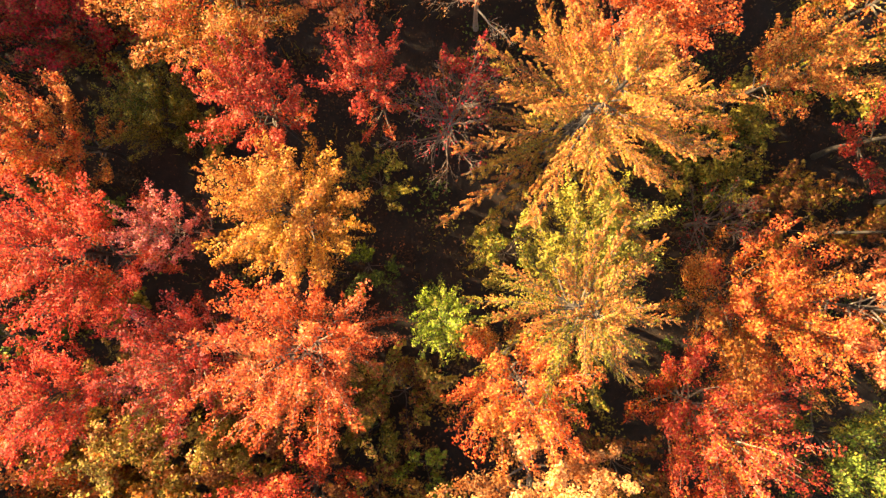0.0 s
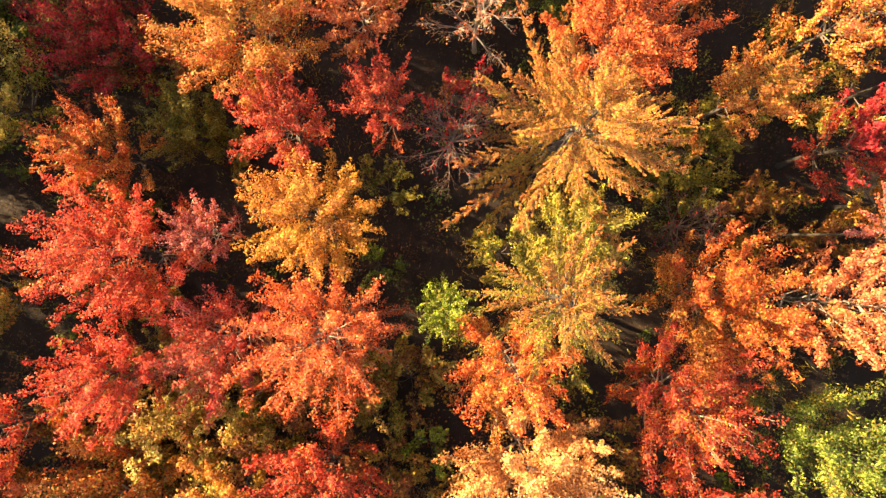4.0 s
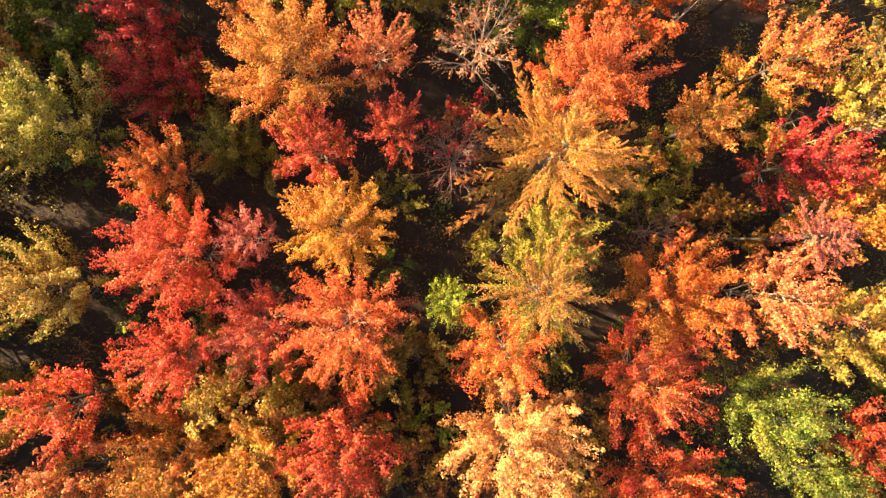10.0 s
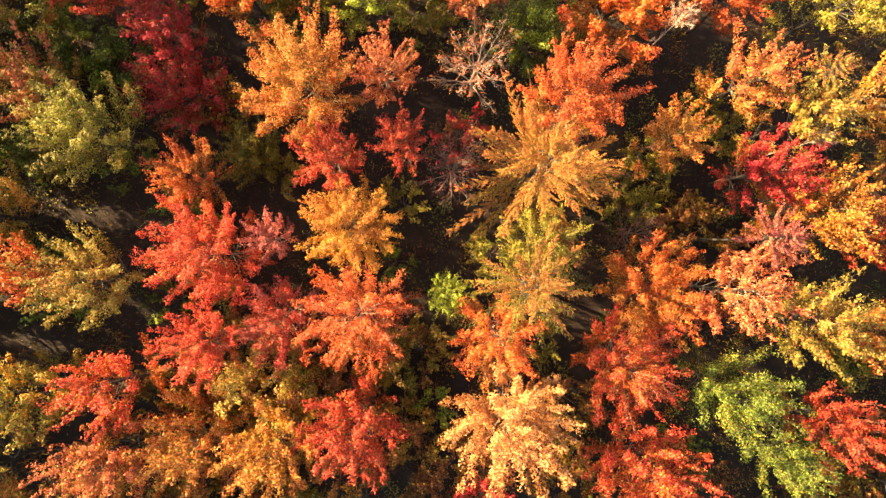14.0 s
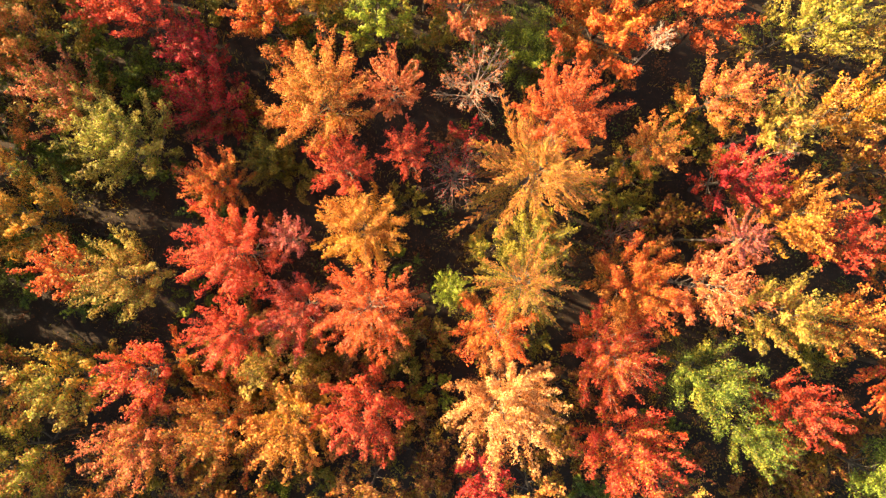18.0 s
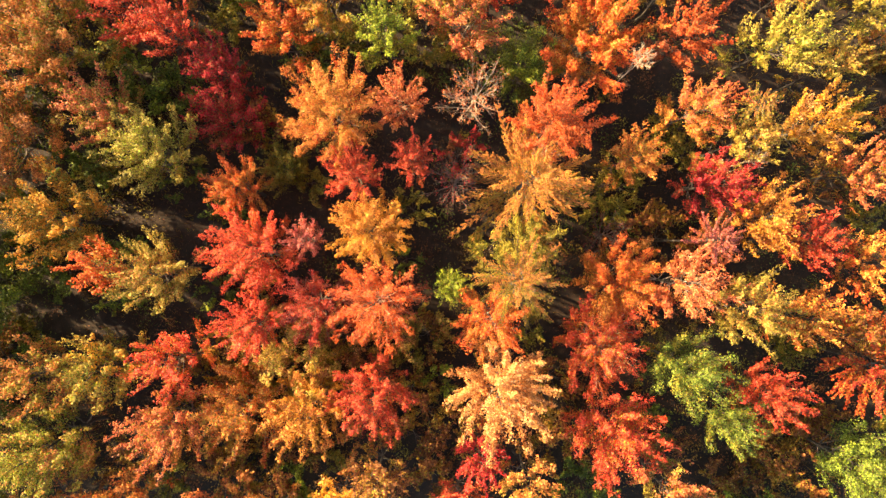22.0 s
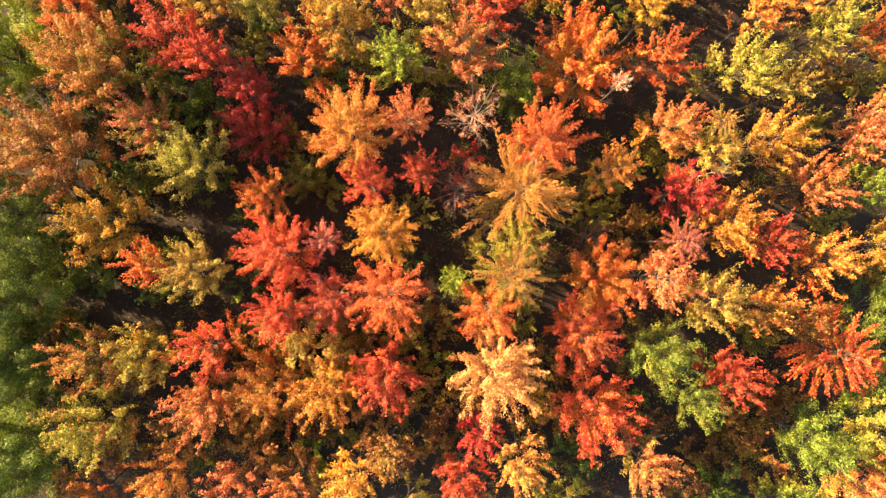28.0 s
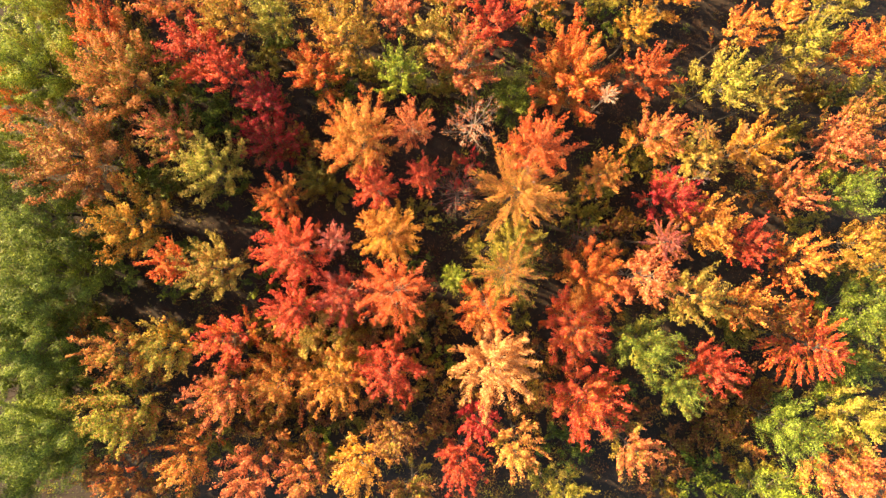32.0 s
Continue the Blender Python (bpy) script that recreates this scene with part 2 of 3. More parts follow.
def crown_mesh(g, sprays, number, size, mix, middle, plump=0.0, thin=0.0):
    """Leaves round the axes of sprays; a spray runs along a twig (foot, way, length, half-width, limb). plump: rounder spray ends; thin: how bare the crown is round its leader."""
    foot, way, reach, girth, limb = (np.array(c) for c in zip(*sprays))
    n = len(foot)
    weight = reach * np.sqrt(girth) * g.uniform(0.7, 1.3, n)
    pick = g.choice(n, number, p=weight / weight.sum())
    s = g.uniform(0.02, 1.0, number)
    fat = (1.45 * girth)[pick] * np.clip(1.08 - 0.85 * s ** (1.4 + plump), 0.12, 1.0) * (0.9 + 0.1 * np.cos(s * g.uniform(14, 22, n)[pick]))
    ball = g.normal(size=(number, 3))
    ball -= way[pick] * np.sum(ball * way[pick], 1)[:, None]
    ball /= np.linalg.norm(ball, axis=1)[:, None] + 1e-9
    bend = g.normal(size=(n, 3)) * (0.07 * reach)[:, None]
    c = foot[pick] + way[pick] * (reach[pick] * s * 1.05)[:, None] + bend[pick] * (s * s)[:, None] + ball * (fat * g.uniform(size=number) ** 0.6)[:, None]
    rho = np.hypot(c[:, 0], c[:, 1])
    width = np.percentile(rho, 95)
    if thin:
        keep = g.uniform(size=number) > thin * np.exp(-(rho / (0.42 * width)) ** 2)
        c, pick, rho, ball = c[keep], pick[keep], rho[keep], ball[keep]
        number = len(c)
    out = c - np.asarray(middle)
    out /= np.linalg.norm(out, axis=1)[:, None] + 1e-9
    v, q = blades(g, c, size, 0.5 * out + 0.85 * ball, 0.4, three=True)
    tall = foot[:, 2] + way[:, 2] * reach
    low = 1.0 - (tall - tall.min()) / max(np.ptp(tall), 0.1)
    chance = 0.65 * g.uniform(size=limb.max() + 1)[limb] + 0.35 * g.uniform(size=n)
    second = chance < MIX[mix][2] * (0.2 + 1.7 * low)
    index = (second[pick] ^ (g.uniform(size=number) < 0.12)).astype(int)
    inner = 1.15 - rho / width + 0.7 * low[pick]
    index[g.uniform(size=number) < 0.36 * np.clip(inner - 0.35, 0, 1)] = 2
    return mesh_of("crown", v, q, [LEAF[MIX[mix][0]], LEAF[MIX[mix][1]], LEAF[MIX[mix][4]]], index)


def stem(g, start, way, length, r0, r1, steps, droop, sides, wob=0.05):
    s = np.linspace(0, 1, steps)
    p = np.asarray(start)[None] + np.asarray(way)[None] * (length * s)[:, None]
    p[:, 2] += droop * length * s ** 2
    p[1:] += g.normal(size=(steps - 1, 3)) * wob * length / steps
    return p, tube(p, r0 + (r1 - r0) * s, sides)


def begin(name, x, y, words, category, group):
    top = new(name)
    top.location = (x, y, 0)
    top.empty_display_size = 0.3
    tagged(top, words, category, group)
    count[0] += 1
    return top, np.random.default_rng(1000 + count[0])


def polar(az, el):
    return np.array([math.cos(az) * math.cos(el), math.sin(az) * math.cos(el), math.sin(el)])


def maple(x, y, zc, r, mix, dense=1.0, zone=2, kind="maple", bark=None, thin=0.0, plump=None):
    """A broadleaved tree: trunk, limbs with twigs, and a lobed crown of leaf tufts. zc: the height of the crown's
    middle; zone: 0 in the middle of the wood, 2 at its rim, 3 for unseen shade trees beyond it.
    """
    bare = kind == "bare"
    words = {"maple": "young maple tree with %s autumn leaves", "green": "leafy broadleaf tree with %s foliage",
             "bare": "nearly leafless tree with %s leaves at the twigs"}[kind] % MIX[mix][3]
    top, g = begin("maple_tree" if kind == "maple" else "broadleaf_tree" if kind == "green" else "bare_tree", x, y, words, "tree", "autumn woodland trees")
    bark = bark or ((BARK_PALE if mix == "pale" else BARK_DARK) if bare else BARK_TAN if thin else BARK)
    H = zc + 0.55 * r
    zb = max(0.16 * H, min(zc - 1.8 * r, 0.27 * H))
    finger = g.uniform(0.0, 0.75) if plump is None else 1.0 - plump
    lean = g.normal(size=2) * 0.05 * r
    s = np.linspace(0, 1, 9)
    tp = np.stack([lean[0] * np.sin(s * 5), lean[1] * np.sin(s * 4 + 1), s * (H - 0.1 * r)], 1)
    tp[0] = (0, 0, -0.05)
    tr0 = 0.035 * r + 0.03
    tv = tube(tp, tr0 * (1 - 0.9 * s) * np.where(s == 0, 1.35, 1), 8)
    part("trunk", mesh_of("trunk", *tv, [bark if bare else BARK_SHADED], smooth=True), top)
    sprays = []
    crowded = 13 if bare else (int(g.integers(21, 26)) + (5, 3, 0, -10)[zone])
    skirt = 4 if bare else (10, 9, 7, 4)[zone]
    a0 = g.uniform(0, 6.3)
    squash, turn = g.uniform(0.86, 1.0), g.uniform(0, 3.1)
    for i in range(crowded + skirt):
        # ascending limbs whose tips share out the crown's disc, then a lower skirt
        if i < crowded:
            f = math.sqrt((i + 0.5) / crowded) * g.uniform(0.88, 1.16)
            zt = zc + 0.55 * r * (1 - f * f) + g.normal() * 0.13 * r
            rise = g.uniform(0.75, 1.5)
        else:
            f = g.uniform(0.7, 1.0)
            zt = g.uniform(min(zb + 0.3 * r, zc - r), zc - 0.3 * r)
            rise = g.uniform(0.3, 0.8)
        az = a0 + i * 2.4 + g.normal() * 0.15
        rad = f * r * (1 if abs(math.cos(az - turn)) > 0.7 else squash)
        tip = np.array([rad * math.cos(az), rad * math.sin(az), zt])
        hs = min(max(zb, zt - rise * rad - 0.35 * r), H - 0.3 * r)
        k = hs / (H - 0.1 * r)
        base = np.array([np.interp(k, s, tp[:, 0]), np.interp(k, s, tp[:, 1]), hs])
        axis_way = tip - base
        ln = np.linalg.norm(axis_way)
        axis_way /= ln
        p, t = stem(g, base, axis_way, ln, tr0 * (0.4 - 0.2 * k), 0.007, 9, 0.0, 5, 0.08)
        p[:, 2] -= 0.10 * ln * np.sin(np.linspace(0, math.pi, 9))
        tubes = [tube(p[::2], (1.25 if bare else 1.0) * np.linspace(tr0 * (0.4 - 0.2 * k), 0.007, 9)[::2], 5 if zone < 2 else 4)]
        first = max(0.3, 1 - 0.95 * r / ln)
        twigs = 9 if bare else (12, 10, 9, 6)[zone]
        for j in range(twigs):
            w = first + (1 - first) * (j + 0.5) / twigs
            at = p[min(8, int(w * 8.99))]
            aside = np.cross(axis_way, g.normal(size=3))
            aside /= np.linalg.norm(aside) + 1e-9
            way = axis_way + aside * g.uniform(0.28, 0.95 - 0.35 * finger)
            way[2] += 0.12
            way /= np.linalg.norm(way)
            tl = r * g.uniform(0.22, 0.44) * (1.2 - 0.8 * (w - first) / (1 - first))
            q, t = stem(g, at, way, tl, 0.014 if bare else 0.011, 0.004, 4, 0.05, 3, 0.12)
            if bare or (zone < 3 and j % (zone + 3) == 0):
                tubes.append(t)
            if bare:
                for e in range(4):
                    w2 = way + g.normal(size=3) * 0.45
                    w2 /= np.linalg.norm(w2)
                    at2 = q[int(g.integers(1, 4))]
                    q2, t2 = stem(g, at2, w2, tl * 0.8, 0.008, 0.003, 3, 0.05, 3, 0.1)
                    tubes.append(t2)
                    sprays.append((at2, w2, tl * 0.85, 0.07 * r, i))
            else:
                sprays.append((at, way, tl, r * (g.uniform(0.09, 0.14) if kind == "green" else g.uniform(0.045, 0.085)), i))
        if not bare:
            sprays.append((p[5], (p[8] - p[5]) / np.linalg.norm(p[8] - p[5]), np.linalg.norm(p[8] - p[5]) * 1.12, r * 0.05, i))
            sprays.append((p[3], axis_way, 0.4 * ln, 0.13 * r, i))
        if zone == 0 or bare:
            bough = part("limb", mesh_of("limb", *tubes[0], [bark], smooth=True), top)
            tagged(part("twig_spray", mesh_of("twig_spray", *joined(tubes[1:]), [bark], smooth=True), bough), kind="stuff")
        else:
            part("limb", mesh_of("limb", *joined(tubes), [bark], smooth=True), top)
    number, size = ((4700, 0.066), (2500, 0.088), (1700, 0.102), (420, 0.22))[zone]
    number *= r * r * (1.35 if r > 3.6 else 1.0)
    if bare:
        number *= 0.11 if mix == "pale" else 0.05
    if kind == "green":
        number, size = number * 1.1, size * 0.95
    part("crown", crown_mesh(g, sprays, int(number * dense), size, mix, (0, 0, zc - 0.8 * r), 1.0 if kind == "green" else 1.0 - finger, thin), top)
    return top


def larch(x, y, zc, r, mix, zone=2):
    """A tree with a tall leader and long feathery side boughs."""
    top, g = begin("feathery_tree", x, y, "feathery tree with long radiating boughs of %s leaves" % MIX[mix][3], "tree", "autumn woodland trees")
    H = zc + 0.75 * r
    s = np.linspace(0, 1, 10)
    tp = np.stack([0.05 * np.sin(s * 4), 0.05 * np.sin(s * 5 + 1), s * H], 1)
    tp[0, 2] = -0.05
    part("trunk", mesh_of("trunk", *tube(tp, (0.05 * r) * (1 - 0.93 * s) + 0.006, 8), [BARK_SHADED], smooth=True), top)
    sprays = []
    zb = max(0.25 * H, zc - 0.75 * r)
    tiers = [(15, 0.0, 1.12, 6), (13, 0.2, 1.0, 13), (12, 0.4, 0.84, 22), (11, 0.6, 0.64, 33), (9, 0.8, 0.44, 48), (7, 0.95, 0.26, 64)]
    i = 0
    for boughs, u0, far, up in tiers:
        for b in range(boughs):
            az = 2 * math.pi * (b + g.uniform(-0.45, 0.45)) / boughs + u0 * 9
            hs = zb + (u0 + g.uniform(-0.06, 0.05)) * (H - zb) * 0.95
            ln = r * far * g.uniform(0.62, 1.12)
            way = polar(az, radians(up + g.normal() * 8))
            flat = np.array([-math.sin(az), math.cos(az), 0.0])
            p, t = stem(g, (0, 0, hs), way, ln, 0.045 * (1 - 0.6 * u0), 0.006, 12, 0.04, 5, 0.05)
            tubes = [t]
            m = max(8, int(ln / r * 30))
            for j in range(m):
                w = 0.2 + 0.8 * (j + 0.5) / m
                at = p[min(11, int(w * 11.99))]
                tw = way + flat * (1 if j % 2 else -1) * g.uniform(0.35, 0.7)
                tw[2] += g.uniform(-0.02, 0.16)
                tw /= np.linalg.norm(tw)
                tl = r * (0.035 + 0.17 * math.sin(min(1, 1.5 * w) * 1.6) * (1.08 - w)) * g.uniform(0.75, 1.25)
                q, t = stem(g, at, tw, tl, 0.008, 0.003, 3, 0.05, 3, 0.05)
                tubes.append(t)
                sprays.append((at, tw, tl * 1.05, 0.017 * r, i))
            sprays.append((p[4], way, ln * 0.66, 0.02 * r, i))
            bough = part("limb", mesh_of("limb", *tubes[0], [BARK], smooth=True), top)
            tagged(part("twig_spray", mesh_of("twig_spray", *joined(tubes[1:]), [BARK], smooth=True), bough), kind="stuff")
            i += 1
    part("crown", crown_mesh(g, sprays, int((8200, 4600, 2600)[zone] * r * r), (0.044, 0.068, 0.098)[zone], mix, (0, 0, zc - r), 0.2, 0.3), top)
    return top


def shrub(x, y, zc, r, mix, near=False):
    """A low bush of several stems."""
    kinds = {"rust": "low bush with rusty brown dying leaves", "straw_gold": ("straw", "gold", 0.4, "yellow and gold", "lime"), "cream": "slender sapling bush with pale straw leaves"}
    top, g = begin("shrub", x, y, kinds.get(mix, "low understorey bush with %s leaves" % MIX[mix][3]), "bush", "understorey bushes")
    sprays = []
    for i in range(7):
        az = i * 2.4 + g.normal() * 0.3
        el = radians(g.uniform(35, 80))
        ln = zc * 1.15 / math.sin(el) if math.cos(el) * zc * 1.15 / math.sin(el) < r else r / math.cos(el)
        p, t = stem(g, (0, 0, -0.03), polar(az, el), ln, 0.022, 0.005, 6, 0.02, 5, 0.08)
        tubes = [t]
        for j in range(6):
            at = p[int(g.integers(2, 6))]
            tw = polar(az + g.normal() * 0.9, g.uniform(0.0, 0.9))
            q, t = stem(g, at, tw, r * g.uniform(0.25, 0.55), 0.008, 0.003, 3, 0.03, 3)
            tubes.append(t)
            sprays.append((at, tw, r * 0.5, r * 0.13, i))
        part("stem", mesh_of("stem", *joined(tubes), [BARK_DARK], smooth=True), top)
    part("crown", crown_mesh(g, sprays, int((1600 if near else 950) * r * r), 0.10 if near else 0.14, mix, (0, 0, 0), 0.5), top)
    return top


# ---- ground: one sheet, fine under the wood and coarse to the horizon ----
def height(x, y):
    return 0.10 * np.sin(x * 0.31 + 1.0) * np.cos(y * 0.27) + 0.05 * np.sin(x * 0.9 + y * 0.7) + 0.02 * np.sin(x * 2.3 - y * 1.9)


axis = np.concatenate([-np.geomspace(2500, 46, 22), np.arange(-45, 45.1, 1.0), np.geomspace(46, 2500, 22)])
gx, gy = np.meshgrid(axis, axis, indexing="ij")
near_zone = np.exp(-(np.maximum(0, np.hypot(gx, gy) - 45) / 40) ** 2)
gz = (height(gx, gy) - 0.12) * near_zone - 0.1 * (1 - near_zone)
m = len(axis)
i, j = np.meshgrid(np.arange(m - 1), np.arange(m - 1), indexing="ij")
cells = np.stack([i * m + j, (i + 1) * m + j, (i + 1) * m + j + 1, i * m + j + 1], -1).reshape(-1, 4)
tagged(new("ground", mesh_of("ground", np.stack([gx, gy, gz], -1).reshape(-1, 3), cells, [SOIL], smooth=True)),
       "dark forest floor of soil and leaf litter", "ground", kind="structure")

# fallen leaves and dry grass on the forest floor
g = np.random.default_rng(7)
n = 45000
fx, fy = g.uniform(-36, 36, n), g.uniform(-22, 22, n)
fc = np.stack([fx, fy, height(fx, fy) - 0.10 + g.uniform(0, 0.03, n)], 1)
v, q = blades(g, fc, 0.065, np.zeros((n, 3)), 2.2, True)
tagged(new("fallen_leaves", mesh_of("fallen_leaves", v, q, [LEAF["brown"], LEAF["rust"]], g.uniform(size=n) < 0.2)),
       "brown and ochre fallen leaves littering the forest floor", "leaf litter", kind="stuff")
n = 18000
hub = np.stack([g.uniform(-36, 36, 900), g.uniform(-22, 22, 900)], 1)[g.integers(0, 900, n)] + g.normal(size=(n, 2)) * 0.35
base = np.stack([hub[:, 0], hub[:, 1], height(hub[:, 0], hub[:, 1]) - 0.14], 1)
az = g.uniform(0, 2 * np.pi, n)
tip = base + np.stack([np.cos(az) * 0.22, np.sin(az) * 0.22, np.full(n, 0.4)], 1) * g.uniform(0.5, 1.3, n)[:, None]
mid = (base + tip) / 2 + np.array([0, 0, 0.06])
wide = np.stack([-np.sin(az), np.cos(az), np.zeros(n)], 1) * 0.014
v = np.stack([base - wide, base + wide, mid + wide, tip], 1).reshape(-1, 3)
tagged(new("grass", mesh_of("grass", v, np.arange(4 * n).reshape(-1, 4), [LEAF["olive"], LEAF["ochre"]], g.uniform(size=n) < 0.4)),
       "thin tufts of dry olive grass between the trees", "grass", kind="stuff")

# knee-high brush: bracken and seedlings in patches over the whole floor
n, hubs = 100000, 1500
hx, hy = g.uniform(-46, 38, hubs), g.uniform(-24, 25, hubs)
pick = g.integers(0, hubs, n)
size = g.uniform(0.2, 0.55, hubs)[pick]
bx, by = hx[pick] + g.normal(size=n) * size, hy[pick] + g.normal(size=n) * size
bc = np.stack([bx, by, height(bx, by) - 0.1 + size * g.uniform(0.05, 1.7, n)], 1)
v, q = blades(g, bc, 0.11, np.zeros((n, 3)), 1.0, True)
dry = hy + 2.5 * np.sin(hx * 0.23) < -5.0
tint = np.where(dry, g.choice([3, 3, 4, 1, 0], hubs), g.choice(4, hubs, p=[0.60, 0.16, 0.20, 0.04]))
tint = np.where(hx < -29, 2, tint)[pick]
tagged(new("undergrowth", mesh_of("undergrowth", v, q, [LEAF["brown"], LEAF["olive"], LEAF["green"], LEAF["rust"], LEAF["ochre"]], tint)),
       "knee-high brown and olive brush covering the forest floor", "undergrowth", kind="stuff")

# ---- trees ----
larch(4.50, 4.12, 8.78, 4.59, "larch", zone=0)
maple(5.90, 7.37, 9.72, 2.78, "coral", zone=0)
maple(4.67, 0.38, 7.89, 2.16, "olive", zone=0)
maple(-5.04, 1.15, 7.79, 2.63, "gold_orange", zone=0, plump=0.8, dense=1.15)
maple(-4.51, -3.24, 8.83, 2.84, "coral", zone=0, thin=0.5)
maple(-8.61, -3.60, 7.42, 2.46, "red_pink", zone=0, thin=0.5)
maple(-12.40, -0.10, 7.70, 2.95, "scarlet", zone=0, plump=0.5)
maple(-9.21, 0.61, 7.26, 1.33, "pink", zone=0, thin=0.5)
maple(-2.44, 5.54, 8.10, 1.45, "scarlet", zone=0)
maple(-5.97, 4.61, 8.08, 1.87, "scarlet", zone=0)
maple(-7.15, 8.24, 8.92, 3.20, "orange", zone=0)
maple(-3.42, 9.46, 6.74, 2.02, "salmon", zone=1, thin=0.5)
maple(1.43, 9.72, 6.77, 2.21, "pale", zone=1, kind="bare")
maple(0.25, 4.33, 7.25, 2.00, "dark", zone=0, kind="bare")
maple(11.15, 5.67, 8.41, 1.80, "orange", zone=0)
maple(-14.98, 8.89, 4.40, 2.81, "crimson", zone=1)
maple(-14.90, 11.52, 6.67, 2.12, "crimson", zone=1)
maple(-13.70, 3.85, 6.60, 2.00, "orange_red", zone=0)
maple(-11.29, 5.52, 3.40, 1.97, "olive", zone=0)
maple(0.01, -2.27, 7.60, 1.27, "lime", zone=0)
larch(3.84, -1.69, 9.61, 2.88, "tan", zone=0)
maple(2.42, -4.24, 8.35, 2.41, "orange_red", zone=0, thin=0.5)
maple(3.06, -8.73, 8.41, 3.43, "peach", zone=1, thin=0.5, plump=0.6, dense=1.2)
maple(-4.79, -9.29, 7.74, 2.82, "scarlet", zone=1)
maple(10.73, -2.21, 7.16, 3.15, "orange_red", zone=0)
maple(9.40, -6.05, 7.00, 2.95, "scarlet_orange", zone=0, thin=0.5)
maple(10.30, -11.55, 7.00, 3.25, "scarlet_orange", zone=1)
maple(14.20, -1.99, 9.08, 2.55, "salmon", zone=1, thin=0.5)
larch(15.07, 0.60, 9.70, 1.61, "pink", zone=1)
maple(16.32, 4.06, 7.88, 2.31, "crimson_pink", zone=1)
maple(14.66, -7.37, 7.61, 2.64, "midgreen", zone=1, kind="green")
maple(17.37, -10.69, 7.49, 1.99, "midgreen", zone=1, kind="green")
maple(17.47, -3.40, 9.63, 2.52, "gold_olive", zone=1)
maple(21.73, -3.96, 7.94, 2.34, "orange")
maple(19.60, -8.90, 7.60, 2.45, "scarlet", zone=1)
maple(15.27, 8.70, 7.89, 2.31, "salmon_orange", zone=1)
maple(17.87, 6.73, 8.34, 2.04, "gold_olive", zone=1)
larch(17.83, 8.50, 9.21, 1.18, "tan", zone=1)
maple(22.61, 7.76, 7.54, 2.58, "peach_gold")
maple(25.55, 4.81, 7.71, 2.32, "salmon_orange")
maple(19.10, 2.02, 8.06, 2.61, "gold_orange", zone=1)
maple(22.06, 0.64, 7.57, 2.17, "scarlet")
maple(26.03, -0.71, 7.99, 2.43, "orange")
larch(26.45, -7.00, 8.05, 3.55, "scarlet_orange")
maple(25.79, -13.55, 7.61, 2.93, "green", kind="green")
maple(30.69, -12.76, 7.75, 3.10, "yellow")
maple(29.69, -16.55, 7.75, 3.10, "salmon_orange")
maple(13.48, -14.93, 8.24, 2.42, "salmon_olive")
maple(0.64, -16.16, 7.88, 2.34, "scarlet")
maple(1.90, -13.08, 7.37, 1.80, "crimson_pink")
maple(4.73, -14.91, 8.19, 2.33, "tawny")
maple(-7.23, -16.56, 7.76, 2.63, "peach_gold")
maple(-9.03, -10.20, 7.73, 2.64, "gold_orange", zone=1)
maple(-13.52, -10.43, 6.35, 3.21, "orange", zone=1, thin=0.5)
maple(-17.68, -11.07, 7.65, 2.64, "salmon_orange", zone=1)
maple(-17.40, -7.05, 7.90, 2.30, "scarlet_orange", zone=1)
maple(-22.16, -7.79, 7.21, 2.95, "straw_gold")
maple(-25.61, -7.85, 8.00, 2.6, "tan", plump=0.8)
maple(-25.28, -12.48, 8.27, 3.34, "green_orange", plump=0.7)
maple(-25.01, 1.86, 7.05, 3.44, "gold")
maple(-18.12, -1.56, 8.15, 2.70, "gold_olive", zone=1)
maple(-21.24, -1.13, 7.83, 2.16, "orange_red")
maple(-21.95, 8.76, 7.41, 2.66, "salmon_olive")
maple(-18.75, 6.20, 7.50, 2.90, "yellow", zone=1)
maple(-24.99, 12.67, 8.60, 3.87, "tan")
maple(-28.70, 6.88, 8.60, 4.15, "tan_rust")
maple(-19.95, 15.10, 7.50, 2.95, "scarlet")
maple(-17.40, 13.32, 8.16, 2.14, "scarlet")
maple(-26.98, 16.69, 7.75, 2.35, "orange_red")
maple(-32.25, 13.73, 7.75, 3.95, "yellow_green", kind="green", dense=1.3)
maple(-31.78, -2.68, 7.75, 4.33, "green", kind="green", dense=1.3)
maple(-31.77, -7.74, 7.75, 3.67, "green", kind="green", dense=1.3)
maple(-31.33, -14.50, 7.75, 4.33, "green", kind="green", dense=1.3)
maple(-31.80, 2.38, 7.75, 2.92, "green", kind="green", dense=1.3)
maple(-10.93, 13.98, 6.33, 2.72, "orange_red")
maple(-8.02, 15.92, 8.21, 2.88, "ochre")
maple(-4.22, 13.30, 8.20, 2.14, "lime")
maple(0.60, 14.55, 7.21, 3.14, "salmon_olive", thin=0.5)
maple(4.69, 12.29, 4.77, 2.52, "leafgreen", zone=1, kind="green")
maple(2.64, 17.24, 7.75, 2.35, "scarlet")
maple(9.21, 14.04, 6.20, 4.00, "orange_red")
maple(14.93, 13.60, 6.87, 2.37, "coral")
maple(19.88, 12.54, 8.90, 2.50, "yellow")
maple(23.22, 11.39, 8.47, 1.71, "gold_olive")
maple(13.60, 16.88, 7.75, 1.82, "gold")
maple(21.45, 16.69, 7.75, 1.74, "orange")
maple(26.32, 15.58, 7.91, 2.31, "yellow")
maple(29.80, 15.06, 7.75, 2.16, "orange_red")
